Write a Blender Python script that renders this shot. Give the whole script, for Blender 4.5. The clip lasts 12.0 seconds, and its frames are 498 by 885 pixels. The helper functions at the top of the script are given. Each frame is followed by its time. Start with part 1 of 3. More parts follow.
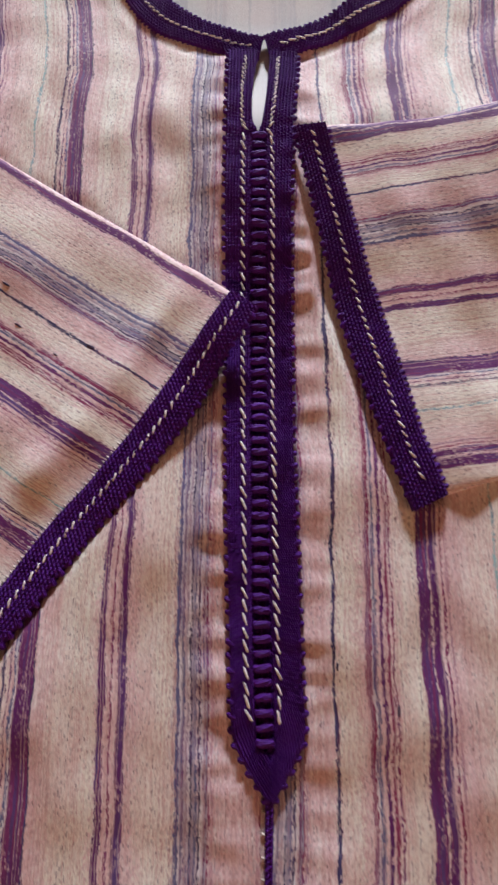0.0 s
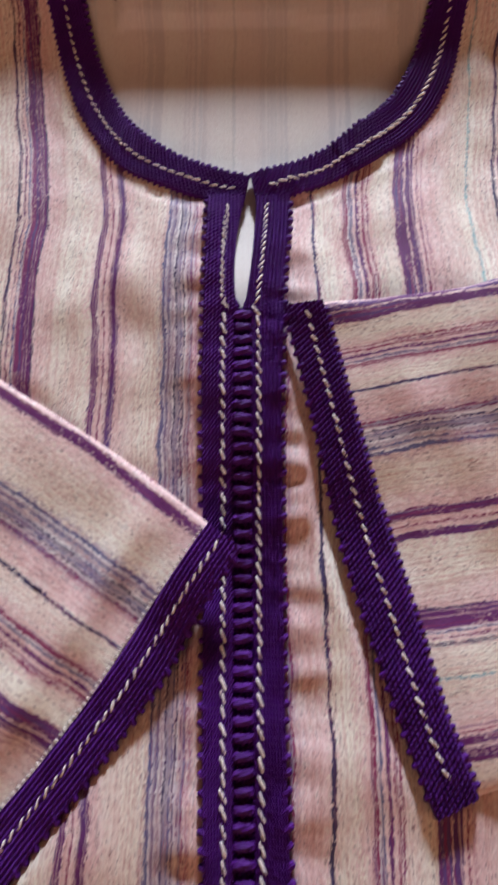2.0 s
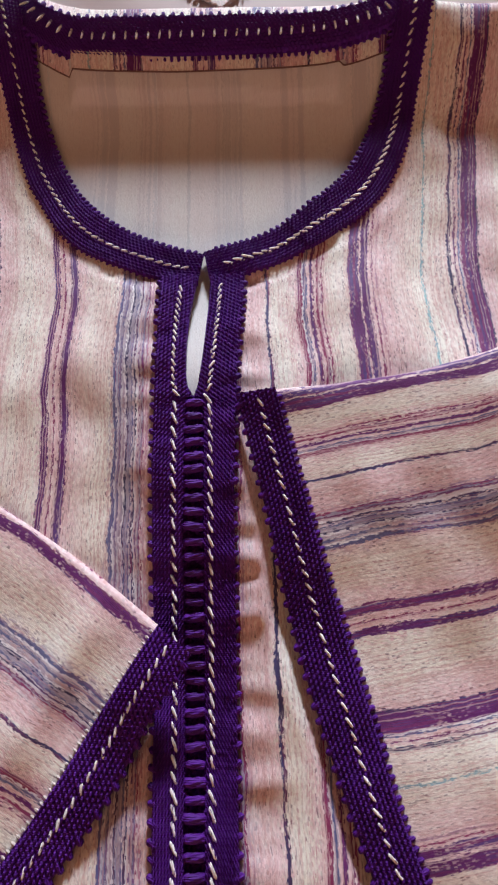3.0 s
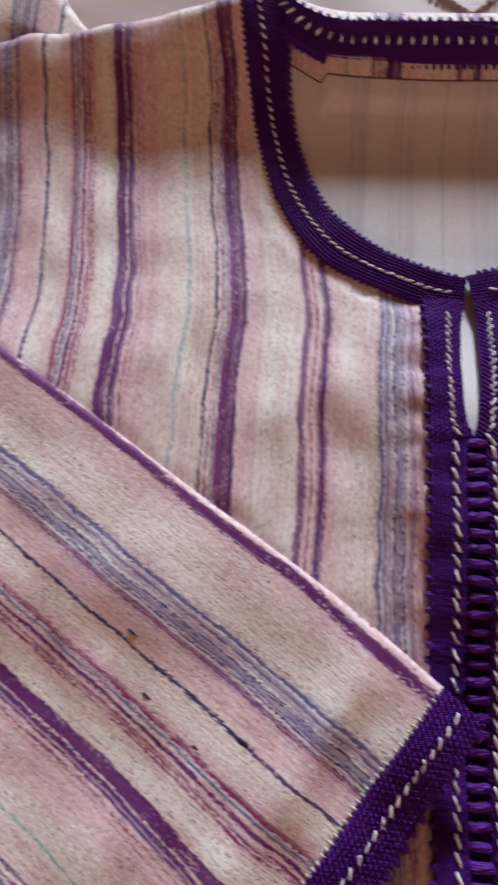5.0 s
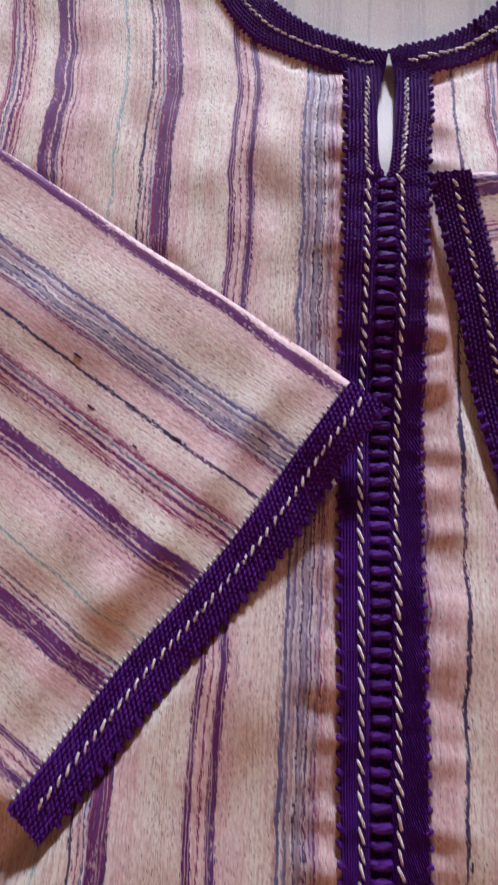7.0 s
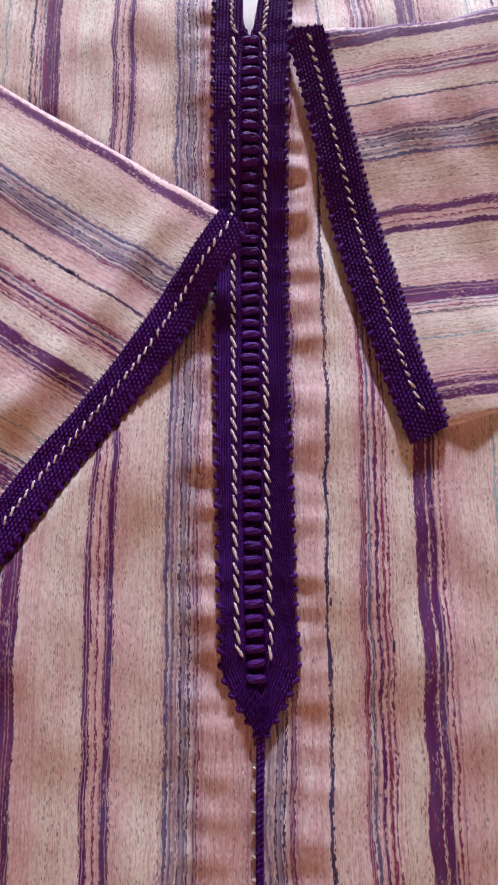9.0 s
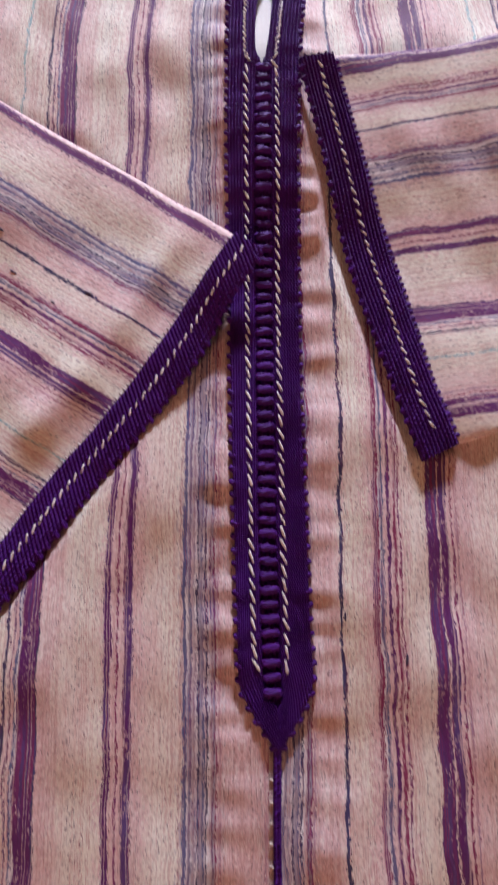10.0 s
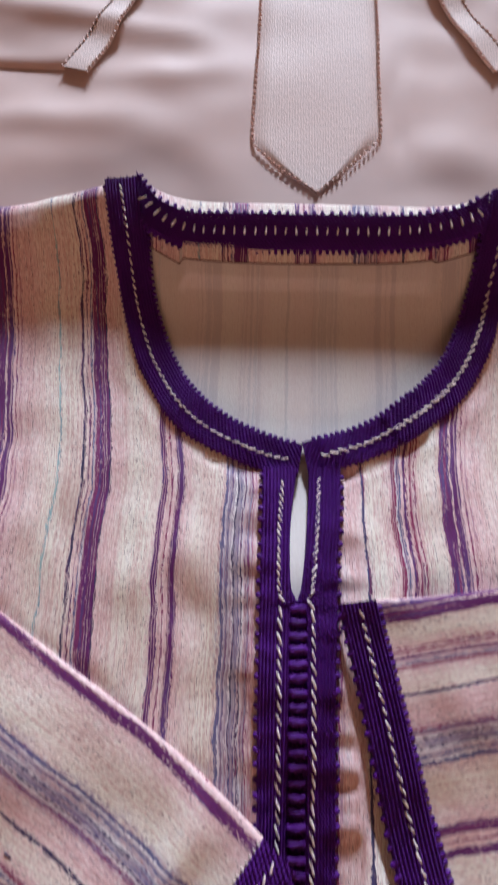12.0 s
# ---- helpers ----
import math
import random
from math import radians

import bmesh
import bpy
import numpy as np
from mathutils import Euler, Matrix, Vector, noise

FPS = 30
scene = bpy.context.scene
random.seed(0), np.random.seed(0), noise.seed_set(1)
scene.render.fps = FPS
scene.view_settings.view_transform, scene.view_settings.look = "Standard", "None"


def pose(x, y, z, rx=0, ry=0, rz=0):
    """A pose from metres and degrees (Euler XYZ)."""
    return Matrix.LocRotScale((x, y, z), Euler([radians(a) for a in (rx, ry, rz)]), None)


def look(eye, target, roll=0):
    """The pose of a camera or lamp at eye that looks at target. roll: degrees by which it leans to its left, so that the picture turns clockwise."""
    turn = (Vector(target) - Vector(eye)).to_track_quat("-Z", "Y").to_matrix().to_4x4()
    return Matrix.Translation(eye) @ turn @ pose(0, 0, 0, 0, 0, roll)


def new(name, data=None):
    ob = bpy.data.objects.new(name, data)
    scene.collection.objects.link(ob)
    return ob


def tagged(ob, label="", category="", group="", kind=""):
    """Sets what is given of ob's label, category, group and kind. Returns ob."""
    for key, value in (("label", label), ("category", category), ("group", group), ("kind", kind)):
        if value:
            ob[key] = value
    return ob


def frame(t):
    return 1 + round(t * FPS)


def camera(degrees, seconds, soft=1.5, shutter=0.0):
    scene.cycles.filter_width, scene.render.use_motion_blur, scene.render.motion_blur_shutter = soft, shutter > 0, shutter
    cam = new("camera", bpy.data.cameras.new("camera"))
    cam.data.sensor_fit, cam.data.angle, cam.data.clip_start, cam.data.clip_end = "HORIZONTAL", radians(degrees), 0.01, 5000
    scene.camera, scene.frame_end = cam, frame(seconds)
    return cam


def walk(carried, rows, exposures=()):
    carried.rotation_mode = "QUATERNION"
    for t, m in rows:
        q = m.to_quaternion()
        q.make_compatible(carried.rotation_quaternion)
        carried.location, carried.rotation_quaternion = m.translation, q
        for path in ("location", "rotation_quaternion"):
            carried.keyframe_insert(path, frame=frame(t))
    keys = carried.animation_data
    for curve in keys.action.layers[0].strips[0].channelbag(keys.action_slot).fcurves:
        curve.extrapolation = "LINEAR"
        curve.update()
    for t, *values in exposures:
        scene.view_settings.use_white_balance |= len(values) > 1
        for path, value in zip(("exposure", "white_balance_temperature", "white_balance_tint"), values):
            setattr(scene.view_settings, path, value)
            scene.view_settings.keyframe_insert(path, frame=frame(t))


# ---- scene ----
cam = camera(45.2, 12.0, 2.1, 0.5)
METRES, EYE, TILT, LEAN, TURN = 0.75, 0.27, -76.0, 0.0, 0.0
ROWS = [
    (0.0, 0.0, 0.0, 0.0, -0.0, 0.0, -0.0),
    (0.5, -0.0183, 0.0175, 0.0241, 0.4, -0.43, -0.36),
    (1.0, -0.0161, 0.0424, 0.064, 1.05, -0.59, -0.16),
    (1.5, -0.0046, 0.0615, 0.1022, 0.68, -0.47, 0.13),
    (2.0, 0.0122, 0.0701, 0.1366, 0.4, 0.08, 0.42),
    (2.5, 0.039, 0.0695, 0.165, -0.55, 1.98, 1.49),
    (4.5, -0.0425, 0.105, 0.1825, 1.94, 0.73, -0.97),
    (5.0, -0.0879, 0.0971, 0.1934, 3.71, 1.82, -3.32),
    (5.5, -0.1265, 0.0892, 0.1842, 4.74, 2.16, -6.02),
    (6.0, -0.0849, 0.0903, 0.1394, 3.51, 0.52, -5.41),
    (6.5, -0.0592, 0.0807, 0.1036, 2.37, -1.45, -3.27),
    (7.0, -0.0523, 0.0646, 0.0758, 2.01, -2.59, -2.61),
    (7.5, -0.0334, 0.0484, 0.0493, 1.28, -3.18, -2.3),
    (9.5, 0.005, 0.0109, -0.0229, -0.52, -3.82, 0.39),
    (10.0, -0.0037, 0.0091, -0.0088, -0.07, -3.4, 0.3),
    (10.5, -0.013, 0.0254, 0.0638, 0.41, -1.43, -0.38),
    (11.0, -0.0194, 0.0487, 0.1329, 0.76, -0.65, -0.65),
    (11.5, -0.0148, 0.0484, 0.2168, 0.68, 1.87, -0.78),
    (12.0, -0.0212, 0.0495, 0.2815, 0.43, 4.0, -1.39),
]
walk(cam, [(t, pose(0, -0.04, EYE, TILT, LEAN, TURN) @ pose(METRES * x, METRES * y, METRES * z, 90 + pitch, roll, yaw)) for t, x, y, z, yaw, pitch, roll in ROWS],
     exposures=[(0.0, 0.29, 6450, 10), (3.5, 0.40, 6250, 10), (5.5, 0.23, 6100, 10), (7.5, 0.34, 6200, 19), (9.5, 0.41, 6350, 21), (10.5, 0.34, 6250, 16), (12.0, 0.33, 6100, 11)])

# ---- world, sun, sky at the window, added warm fill ----
SUN_UP, SUN_SIDE = 17.5, 5.0        # degrees over the horizon; degrees towards plus x
world = bpy.data.worlds.new("sky")
scene.world = world
world.use_nodes = True
wn = world.node_tree
sky = wn.nodes.new("ShaderNodeTexSky")
sky.sky_type, sky.sun_disc = "NISHITA", False
sky.sun_elevation, sky.sun_rotation = radians(SUN_UP), radians(SUN_SIDE)
wn.links.new(sky.outputs[0], wn.nodes["Background"].inputs[0])
wn.nodes["Background"].inputs[1].default_value = 0.065
sun = new("sun", bpy.data.lights.new("sun", "SUN"))
sun.data.energy, sun.data.angle, sun.data.color = 4.3, radians(8.0), (0.83, 0.89, 1.0)
sun_way = Vector((math.sin(radians(SUN_SIDE)), math.cos(radians(SUN_SIDE)), math.tan(radians(SUN_UP))))
sun.matrix_world = look(sun_way * 3, (0, 0, 0))


def area_light(name, place, target, wide, high, watts, colour):
    lamp = new(name, bpy.data.lights.new(name, "AREA"))
    lamp.data.shape, lamp.data.size, lamp.data.size_y = "RECTANGLE", wide, high
    lamp.data.energy, lamp.data.color = watts, colour
    lamp.matrix_world = look(place, target)
    return lamp


# warm fill added before the south wall, which has no window
area_light("warm_fill_light", (0, -2.36, 1.0), (0, 0, 0.4), 1.7, 1.3, 28, (1.0, 0.54, 0.36))
area_light("sky_window_light", (0, 1.62, 0.30), (0, 0, 0.1), 1.7, 0.4, 2.0, (0.86, 0.93, 1.0))


# ---- materials ----
def material(name, rough=0.6, spec=0.3):
    m = bpy.data.materials.new(name)
    m.use_nodes = True
    b = m.node_tree.nodes["Principled BSDF"]
    b.inputs["Roughness"].default_value = rough
    b.inputs["Specular IOR Level"].default_value = spec
    return m, m.node_tree, b


class Nodes:
    """Short ways to make and join shader nodes."""

    def __init__(self, tree):
        self.tree = tree

    def put(self, kind, *ins, **props):
        n = self.tree.nodes.new("ShaderNode" + kind)
        for k, v in props.items():
            if k == "op":
                n.operation = v
            elif k == "blend":
                n.blend_type = v
            elif k == "data":
                n.data_type = v
        for i, v in enumerate(ins):
            if v is None:
                continue
            if hasattr(v, "is_output"):
                self.tree.links.new(v, n.inputs[i])
            else:
                n.inputs[i].default_value = v
        return n

    def math(self, op, a, b=None, c=None):
        return self.put("Math", a, b, c, op=op).outputs[0]

    def vec(self, x, y, z=0.0):
        return self.put("CombineXYZ", x, y, z).outputs[0]

    def noise(self, vector, scale, detail=2.0, rough=0.5):
        n = self.put("TexNoise")
        self.tree.links.new(vector, n.inputs["Vector"])
        n.inputs["Scale"].default_value, n.inputs["Detail"].default_value = scale, detail
        n.inputs["Roughness"].default_value = rough
        return n.outputs["Fac"]

    def mix(self, fac, a, b, blend="MIX"):
        n = self.tree.nodes.new("ShaderNodeMix")
        n.data_type, n.blend_type = "RGBA", blend
        for sock, v in ((n.inputs[0], fac), (n.inputs[6], a), (n.inputs[7], b)):
            if hasattr(v, "is_output"):
                self.tree.links.new(v, sock)
            else:
                sock.default_value = v if not isinstance(v, tuple) else (*v[:3], 1)
        return n.outputs[2]

    def ramp(self, fac, stops, mode="LINEAR"):
        n = self.tree.nodes.new("ShaderNodeValToRGB")
        r = n.color_ramp
        r.interpolation = mode
        while len(r.elements) < len(stops):
            r.elements.new(0.5)
        for e, (p, c) in zip(r.elements, stops):
            e.position, e.color = p, (*c, 1)
        self.tree.links.new(fac, n.inputs[0])
        return n.outputs[0]

    def bump(self, height, strength, distance, bsdf):
        n = self.tree.nodes.new("ShaderNodeBump")
        n.inputs["Strength"].default_value, n.inputs["Distance"].default_value = strength, distance
        self.tree.links.new(height, n.inputs["Height"])
        self.tree.links.new(n.outputs[0], bsdf.inputs["Normal"])


# the cloth's yarn colours
CREAM, PINK, ROSE = (0.80, 0.765, 0.665), (0.71, 0.50, 0.51), (0.52, 0.29, 0.33)
PURPLE, PLUM, MAGENTA = (0.118, 0.018, 0.128), (0.17, 0.045, 0.12), (0.24, 0.03, 0.10)
NAVY, BLUE, TEAL, WHITE, GREY = (0.045, 0.035, 0.095), (0.13, 0.13, 0.25), (0.30, 0.50, 0.52), (0.74, 0.70, 0.70), (0.36, 0.31, 0.37)
PERIOD = 0.184
# one repeat of the weave, in millimetres from the middle of the blue-grey band
GROUND = [(0, (0.42, 0.37, 0.43)), (6, (0.52, 0.40, 0.43)), (8.5, PINK), (17, PINK), (21, CREAM), (27, CREAM), (31, PINK), (44, PINK), (47, CREAM), (57, CREAM),
          (60, PINK), (72, PINK), (83, (0.76, 0.64, 0.57)), (88, CREAM), (103, CREAM), (108, PINK), (120, PINK), (129, CREAM), (142, CREAM), (145, PINK),
          (157, PINK), (162, (0.78, 0.68, 0.60)), (168, CREAM), (175, CREAM), (176.5, (0.44, 0.39, 0.45))]
# coloured yarns on that ground: where a colour begins; None lets the ground show
STRIPES_A = [(0, BLUE), (0.7, None), (1.1, NAVY), (1.7, WHITE), (2.2, GREY), (2.7, None), (3.1, PLUM), (3.6, WHITE), (4.1, GREY), (4.6, None), (5.0, MAGENTA), (5.5, None),
             (6.3, ROSE), (6.9, None), (18.2, NAVY), (20.0, None), (33, MAGENTA), (34.9, WHITE), (35.8, BLUE), (37.2, None), (38.2, PURPLE), (39.8, None),
             (41.5, MAGENTA), (42.5, None), (43.4, MAGENTA), (44.2, None), (55.5, PURPLE), (61.0, None), (61.8, PURPLE), (65.4, None), (66.4, MAGENTA), (67.4, None)]
STRIPES_B = [(0, None), (68.8, ROSE), (69.6, None), (90, TEAL), (91.2, None), (103.2, NAVY), (104.4, None), (106.0, PLUM), (107.0, None), (108.4, BLUE), (109.1, WHITE),
             (109.8, PURPLE), (113.6, ROSE), (114.1, PURPLE), (116.8, NAVY), (117.5, None), (143.3, PURPLE), (146.6, None), (148.6, MAGENTA), (149.1, None),
             (151.2, PLUM), (152.0, PURPLE), (155.2, None), (176, BLUE), (177.2, WHITE), (177.9, GREY), (178.5, BLUE), (179.2, None), (179.8, GREY),
             (180.6, WHITE), (181.2, NAVY), (182.0, GREY)]
THREAD, PICK = 0.00040, 0.0013      # width of a warp thread, length of one float


def cloth(name, faded=0.0):
    """Woven slub cotton: stripes lie along U, one repeat across V (both in metres); threads and floats vary one by one."""
    m, tree, b = material(name, 0.62, 0.16)
    n = Nodes(tree)
    uv = tree.nodes.new("ShaderNodeUVMap").outputs[0]
    sep = n.put("SeparateXYZ", uv)
    u, v = sep.outputs[0], sep.outputs[1]

    def chance(x, y, z):
        node = tree.nodes.new("ShaderNodeTexWhiteNoise")
        node.noise_dimensions = "3D"
        tree.links.new(n.vec(x, y, z), node.inputs["Vector"])
        return node.outputs["Value"]

    def centred(value, size):
        return n.math("MULTIPLY", n.math("SUBTRACT", value, 0.5), size)

    # threads bend a little as they run
    sway = centred(n.noise(n.vec(n.math("MULTIPLY", u, 0.5), v), 260, 2, 0.5), 0.0016)
    vt = n.math("ADD", v, sway)
    thread = n.math("FLOOR", n.math("DIVIDE", vt, THREAD))
    of_thread = chance(thread, 0.0, 3.0)
    pick = n.math("FLOOR", n.math("ADD", n.math("DIVIDE", u, PICK), n.math("MULTIPLY", of_thread, 7.0)))
    float_a = chance(thread, pick, 1.0)
    float_b = chance(thread, pick, 2.0)
    drift = centred(n.noise(n.vec(u, n.math("MULTIPLY", v, 0.3)), 16, 2), 0.005)
    wob = centred(n.noise(n.vec(n.math("MULTIPLY", u, 0.12), v), 420, 3, 0.6), 0.0024)
    line = n.math("ADD", n.math("ADD", v, drift), wob)
    mm = PERIOD * 1000
    s = n.math("FRACT", n.math("DIVIDE", n.math("ADD", line, centred(float_a, 0.0008)), PERIOD))
    soft = n.math("ADD", centred(float_b, 0.0055), centred(n.noise(n.vec(n.math("MULTIPLY", u, 0.25), v), 150, 3, 0.6), 0.012))
    g = n.math("FRACT", n.math("DIVIDE", n.math("ADD", line, soft), PERIOD))
    base = n.ramp(g, [(p / mm, c) for p, c in GROUND])
    # the dye runs from cream to blush and back along the yarn
    dye = n.noise(n.vec(n.math("MULTIPLY", u, 0.20), v), 75, 3, 0.6)
    base = n.mix(n.ramp(dye, [(0.45, (0, 0, 0)), (0.72, (0.70, 0.70, 0.70))]), base, (0.69, 0.46, 0.455))
    pale = n.noise(n.vec(n.math("MULTIPLY", u, 0.35), n.math("ADD", v, 5.0)), 120, 3, 0.6)
    base = n.mix(n.ramp(pale, [(0.52, (0, 0, 0)), (0.75, (0.7, 0.7, 0.7))]), base, (0.82, 0.78, 0.73))
    # slubby yarn: small soft spots, pale and rosy
    spots = n.noise(n.vec(n.math("MULTIPLY", u, 0.45), n.math("ADD", v, 2.0)), 620, 3, 0.7)
    base = n.mix(n.ramp(spots, [(0.50, (0, 0, 0)), (0.68, (0.62, 0.62, 0.62))]), base, (0.83, 0.79, 0.74))
    base = n.mix(n.ramp(spots, [(0.32, (0.60, 0.60, 0.60)), (0.48, (0, 0, 0))]), base, (0.55, 0.37, 0.35))
    # rosy or tawny single threads
    base = n.mix(n.math("MULTIPLY", n.math("GREATER_THAN", chance(thread, 0.0, 8.0), 0.74), n.math("MULTIPLY", float_b, 0.75)), base, (0.56, 0.32, 0.30))
    # short dark floats, thick in some threads and some patches
    where = n.noise(n.vec(n.math("MULTIPLY", u, 0.4), v), 140, 2)
    cut = n.math("SUBTRACT", n.math("SUBTRACT", 1.145, n.math("MULTIPLY", where, 0.30)), n.math("MULTIPLY", n.math("POWER", of_thread, 16.0), 0.50))
    fleck = n.math("GREATER_THAN", chance(thread, pick, 4.0), cut)
    base = n.mix(n.math("MULTIPLY", fleck, n.math("ADD", 0.25, n.math("MULTIPLY", float_b, 0.5))), base, n.mix(n.noise(n.vec(u, v), 90, 1), (0.20, 0.07, 0.08), (0.12, 0.12, 0.16)))
    # coloured yarns
    colour = None
    for stops, first in ((STRIPES_A, True), (STRIPES_B, False)):
        kept, there = [], []
        last = WHITE
        for p, c in stops:
            last = c or last
            kept.append((p / mm, last))
            there.append((p / mm, (1, 1, 1) if c else (0, 0, 0)))
        pair = (n.ramp(s, kept, "CONSTANT"), n.ramp(s, there, "CONSTANT"))
        if first:
            colour = pair
        else:
            half = n.math("GREATER_THAN", s, 68.1 / mm)
            colour = tuple(n.mix(half, x, y) for x, y in zip(colour, pair))
    tone = n.noise(n.vec(n.math("MULTIPLY", u, 0.3), n.math("MULTIPLY", v, 1.2)), 95, 2, 0.6)
    hue = n.mix(n.ramp(tone, [(0.40, (0, 0, 0)), (0.68, (0.55, 0.55, 0.55))]), colour[0], n.mix(n.math("GREATER_THAN", of_thread, 0.5), (0.30, 0.06, 0.16), (0.10, 0.09, 0.26)))
    wear = n.math("ADD", n.math("MULTIPLY", n.noise(n.vec(n.math("MULTIPLY", u, 0.25), n.math("ADD", v, 9.0)), 190, 3, 0.65), 0.9), n.math("MULTIPLY", float_b, 0.42))
    hold = n.ramp(wear, [(0.79, (1, 1, 1)), (0.97, (0.28, 0.28, 0.28))])
    hair = n.math("SUBTRACT", 1.0, n.math("MULTIPLY", n.math("GREATER_THAN", chance(thread, 0.0, 11.0), 0.87), 0.50))
    base = n.mix(n.math("MULTIPLY", n.mix(1.0, colour[1], hold, "MULTIPLY"), hair), base, hue)
    # single floats darkened at random in the colour, for how each catches light
    base = n.mix(1.0, base, n.ramp(float_a, [(0.0, (0.80, 0.78, 0.79)), (0.55, (1, 1, 1))]), "MULTIPLY")
    if faded:
        base = n.mix(faded, base, (0.62, 0.61, 0.58))
    tree.links.new(base, b.inputs["Base Color"])
    across = n.math("ABSOLUTE", n.math("SINE", n.math("MULTIPLY", vt, math.pi / THREAD)))
    rib = n.math("ADD", n.math("MULTIPLY", across, 0.16), n.math("ADD", n.math("MULTIPLY", float_a, 0.30), n.noise(n.vec(n.math("MULTIPLY", u, 0.5), v), 900, 2, 0.6)))
    n.bump(rib, 0.32, 0.0005, b)
    b.inputs["Sheen Weight"].default_value = 0.15
    return m


def yarn(name, colour, rough=0.45, vary=0.3, sheen=0.2, spec=0.16):
    m, tree, b = material(name, rough, spec)
    n = Nodes(tree)
    info = tree.nodes.new("ShaderNodeObjectInfo")
    pos = tree.nodes.new("ShaderNodeTexCoord").outputs["Object"]
    fine = n.noise(pos, 2200, 2, 0.6)
    big = n.noise(pos, 90, 2)
    f = n.math("ADD", n.math("MULTIPLY", fine, 0.7), n.math("ADD", n.math("MULTIPLY", big, 0.4), n.math("MULTIPLY", info.outputs["Random"], 0.25)))
    lo = tuple(c * (1 - vary) for c in colour)
    hi = tuple(min(1, c * (1 + vary)) for c in colour)
    tree.links.new(n.ramp(f, [(0.35, lo), (0.95, hi)]), b.inputs["Base Color"])
    n.bump(n.math("ADD", fine, n.math("SINE", n.math("MULTIPLY", n.put("SeparateXYZ", pos).outputs[1], 9000))), 0.4, 0.00025, b)
    b.inputs["Sheen Weight"].default_value = sheen
    return m


def satin(name, colour):
    m, tree, b = material(name, 0.55, 0.25)
    n = Nodes(tree)
    pos = tree.nodes.new("ShaderNodeTexCoord").outputs["Object"]
    tree.links.new(n.mix(n.noise(pos, 30, 3), tuple(c * 0.92 for c in colour), tuple(min(1, c * 1.06) for c in colour)), b.inputs["Base Color"])
    n.bump(n.noise(pos, 3000, 1), 0.15, 0.0002, b)
    b.inputs["Sheen Weight"].default_value = 0.2
    return m


def ribbed(name, colour):
    m, tree, b = material(name, 0.6, 0.3)
    n = Nodes(tree)
    pos = tree.nodes.new("ShaderNodeTexCoord").outputs["Object"]
    sep = n.put("SeparateXYZ", pos)
    lines = n.math("SINE", n.math("MULTIPLY", sep.outputs[0], 3600))
    speck = n.noise(n.vec(sep.outputs[0], n.math("MULTIPLY", sep.outputs[1], 0.3)), 1200, 2)
    f = n.math("ADD", n.math("MULTIPLY", lines, 0.07), speck)
    tree.links.new(n.ramp(f, [(0.25, tuple(c * 0.72 for c in colour)), (0.65, colour)]), b.inputs["Base Color"])
    n.bump(f, 0.5, 0.0005, b)
    return m


def plaster(name, colour):
    m, tree, b = material(name, 0.85, 0.2)
    n = Nodes(tree)
    pos = tree.nodes.new("ShaderNodeTexCoord").outputs["Object"]
    tree.links.new(n.mix(n.noise(pos, 3, 4), tuple(c * 0.9 for c in colour), colour), b.inputs["Base Color"])
    n.bump(n.noise(pos, 80, 3), 0.2, 0.004, b)
    return m


CLOTH = cloth("striped_slub_cotton")
INSIDE = cloth("cotton_reverse", 0.82)
BRAID = yarn("purple_silk_braid", (0.060, 0.0075, 0.138), 0.5, 0.4, 0.0, 0.08)
CORD = yarn("purple_silk_cord", (0.072, 0.0095, 0.172), 0.5, 0.4, 0.0, 0.10)
STITCH = yarn("cream_silk_thread", (0.84, 0.77, 0.75), 0.45, 0.15)
FRAY = yarn("white_cut_yarn", (0.50, 0.42, 0.38), 0.8, 0.25)
BLUSH = satin("blush_satin", (0.57, 0.43, 0.40))
IVORY = ribbed("ivory_ribbed_silk", (0.74, 0.62, 0.59))
TAN = yarn("tan_silk_cord", (0.66, 0.47, 0.42), 0.55, 0.3)
SHEET = plaster("bed_sheet_cotton", (0.55, 0.45, 0.38))
WALL = plaster("warm_wall_paint", (0.62, 0.50, 0.38))
FLOOR = plaster("floor_boards_dull", (0.25, 0.16, 0.10))


# ---- forms ----
def smooth(t, a, b):
    t = min(1.0, max(0.0, (t - a) / (b - a)))
    return t * t * (3 - 2 * t)


def along(points, count):
    """count places evenly spread along a soft curve through the points."""
    p = np.array(points, float)
    n = len(p)
    fine = []
    for i in range(n - 1):
        a, b, c, d = p[max(i - 1, 0)], p[i], p[i + 1], p[min(i + 2, n - 1)]
        for k in range(16):
            t = k / 16
            fine.append(b + 0.5 * t * ((c - a) + t * ((2 * a - 5 * b + 4 * c - d) + t * (3 * (b - c) + d - a))))
    fine.append(p[-1])
    fine = np.array(fine)
    run = np.concatenate(([0], np.cumsum(np.linalg.norm(np.diff(fine, axis=0), axis=1))))
    at = np.linspace(0, run[-1], count)
    return np.stack([np.interp(at, run, fine[:, k]) for k in range(p.shape[1])], 1), run[-1]


def value(points, x):
    xs, ys = zip(*points)
    return float(np.interp(x, xs, ys))


def inside(x, y, poly):
    hit = False
    for (x0, y0), (x1, y1) in zip(poly, poly[1:] + poly[:1]):
        if (y0 > y) != (y1 > y) and x < (x1 - x0) * (y - y0) / (y1 - y0) + x0:
            hit = not hit
    return hit


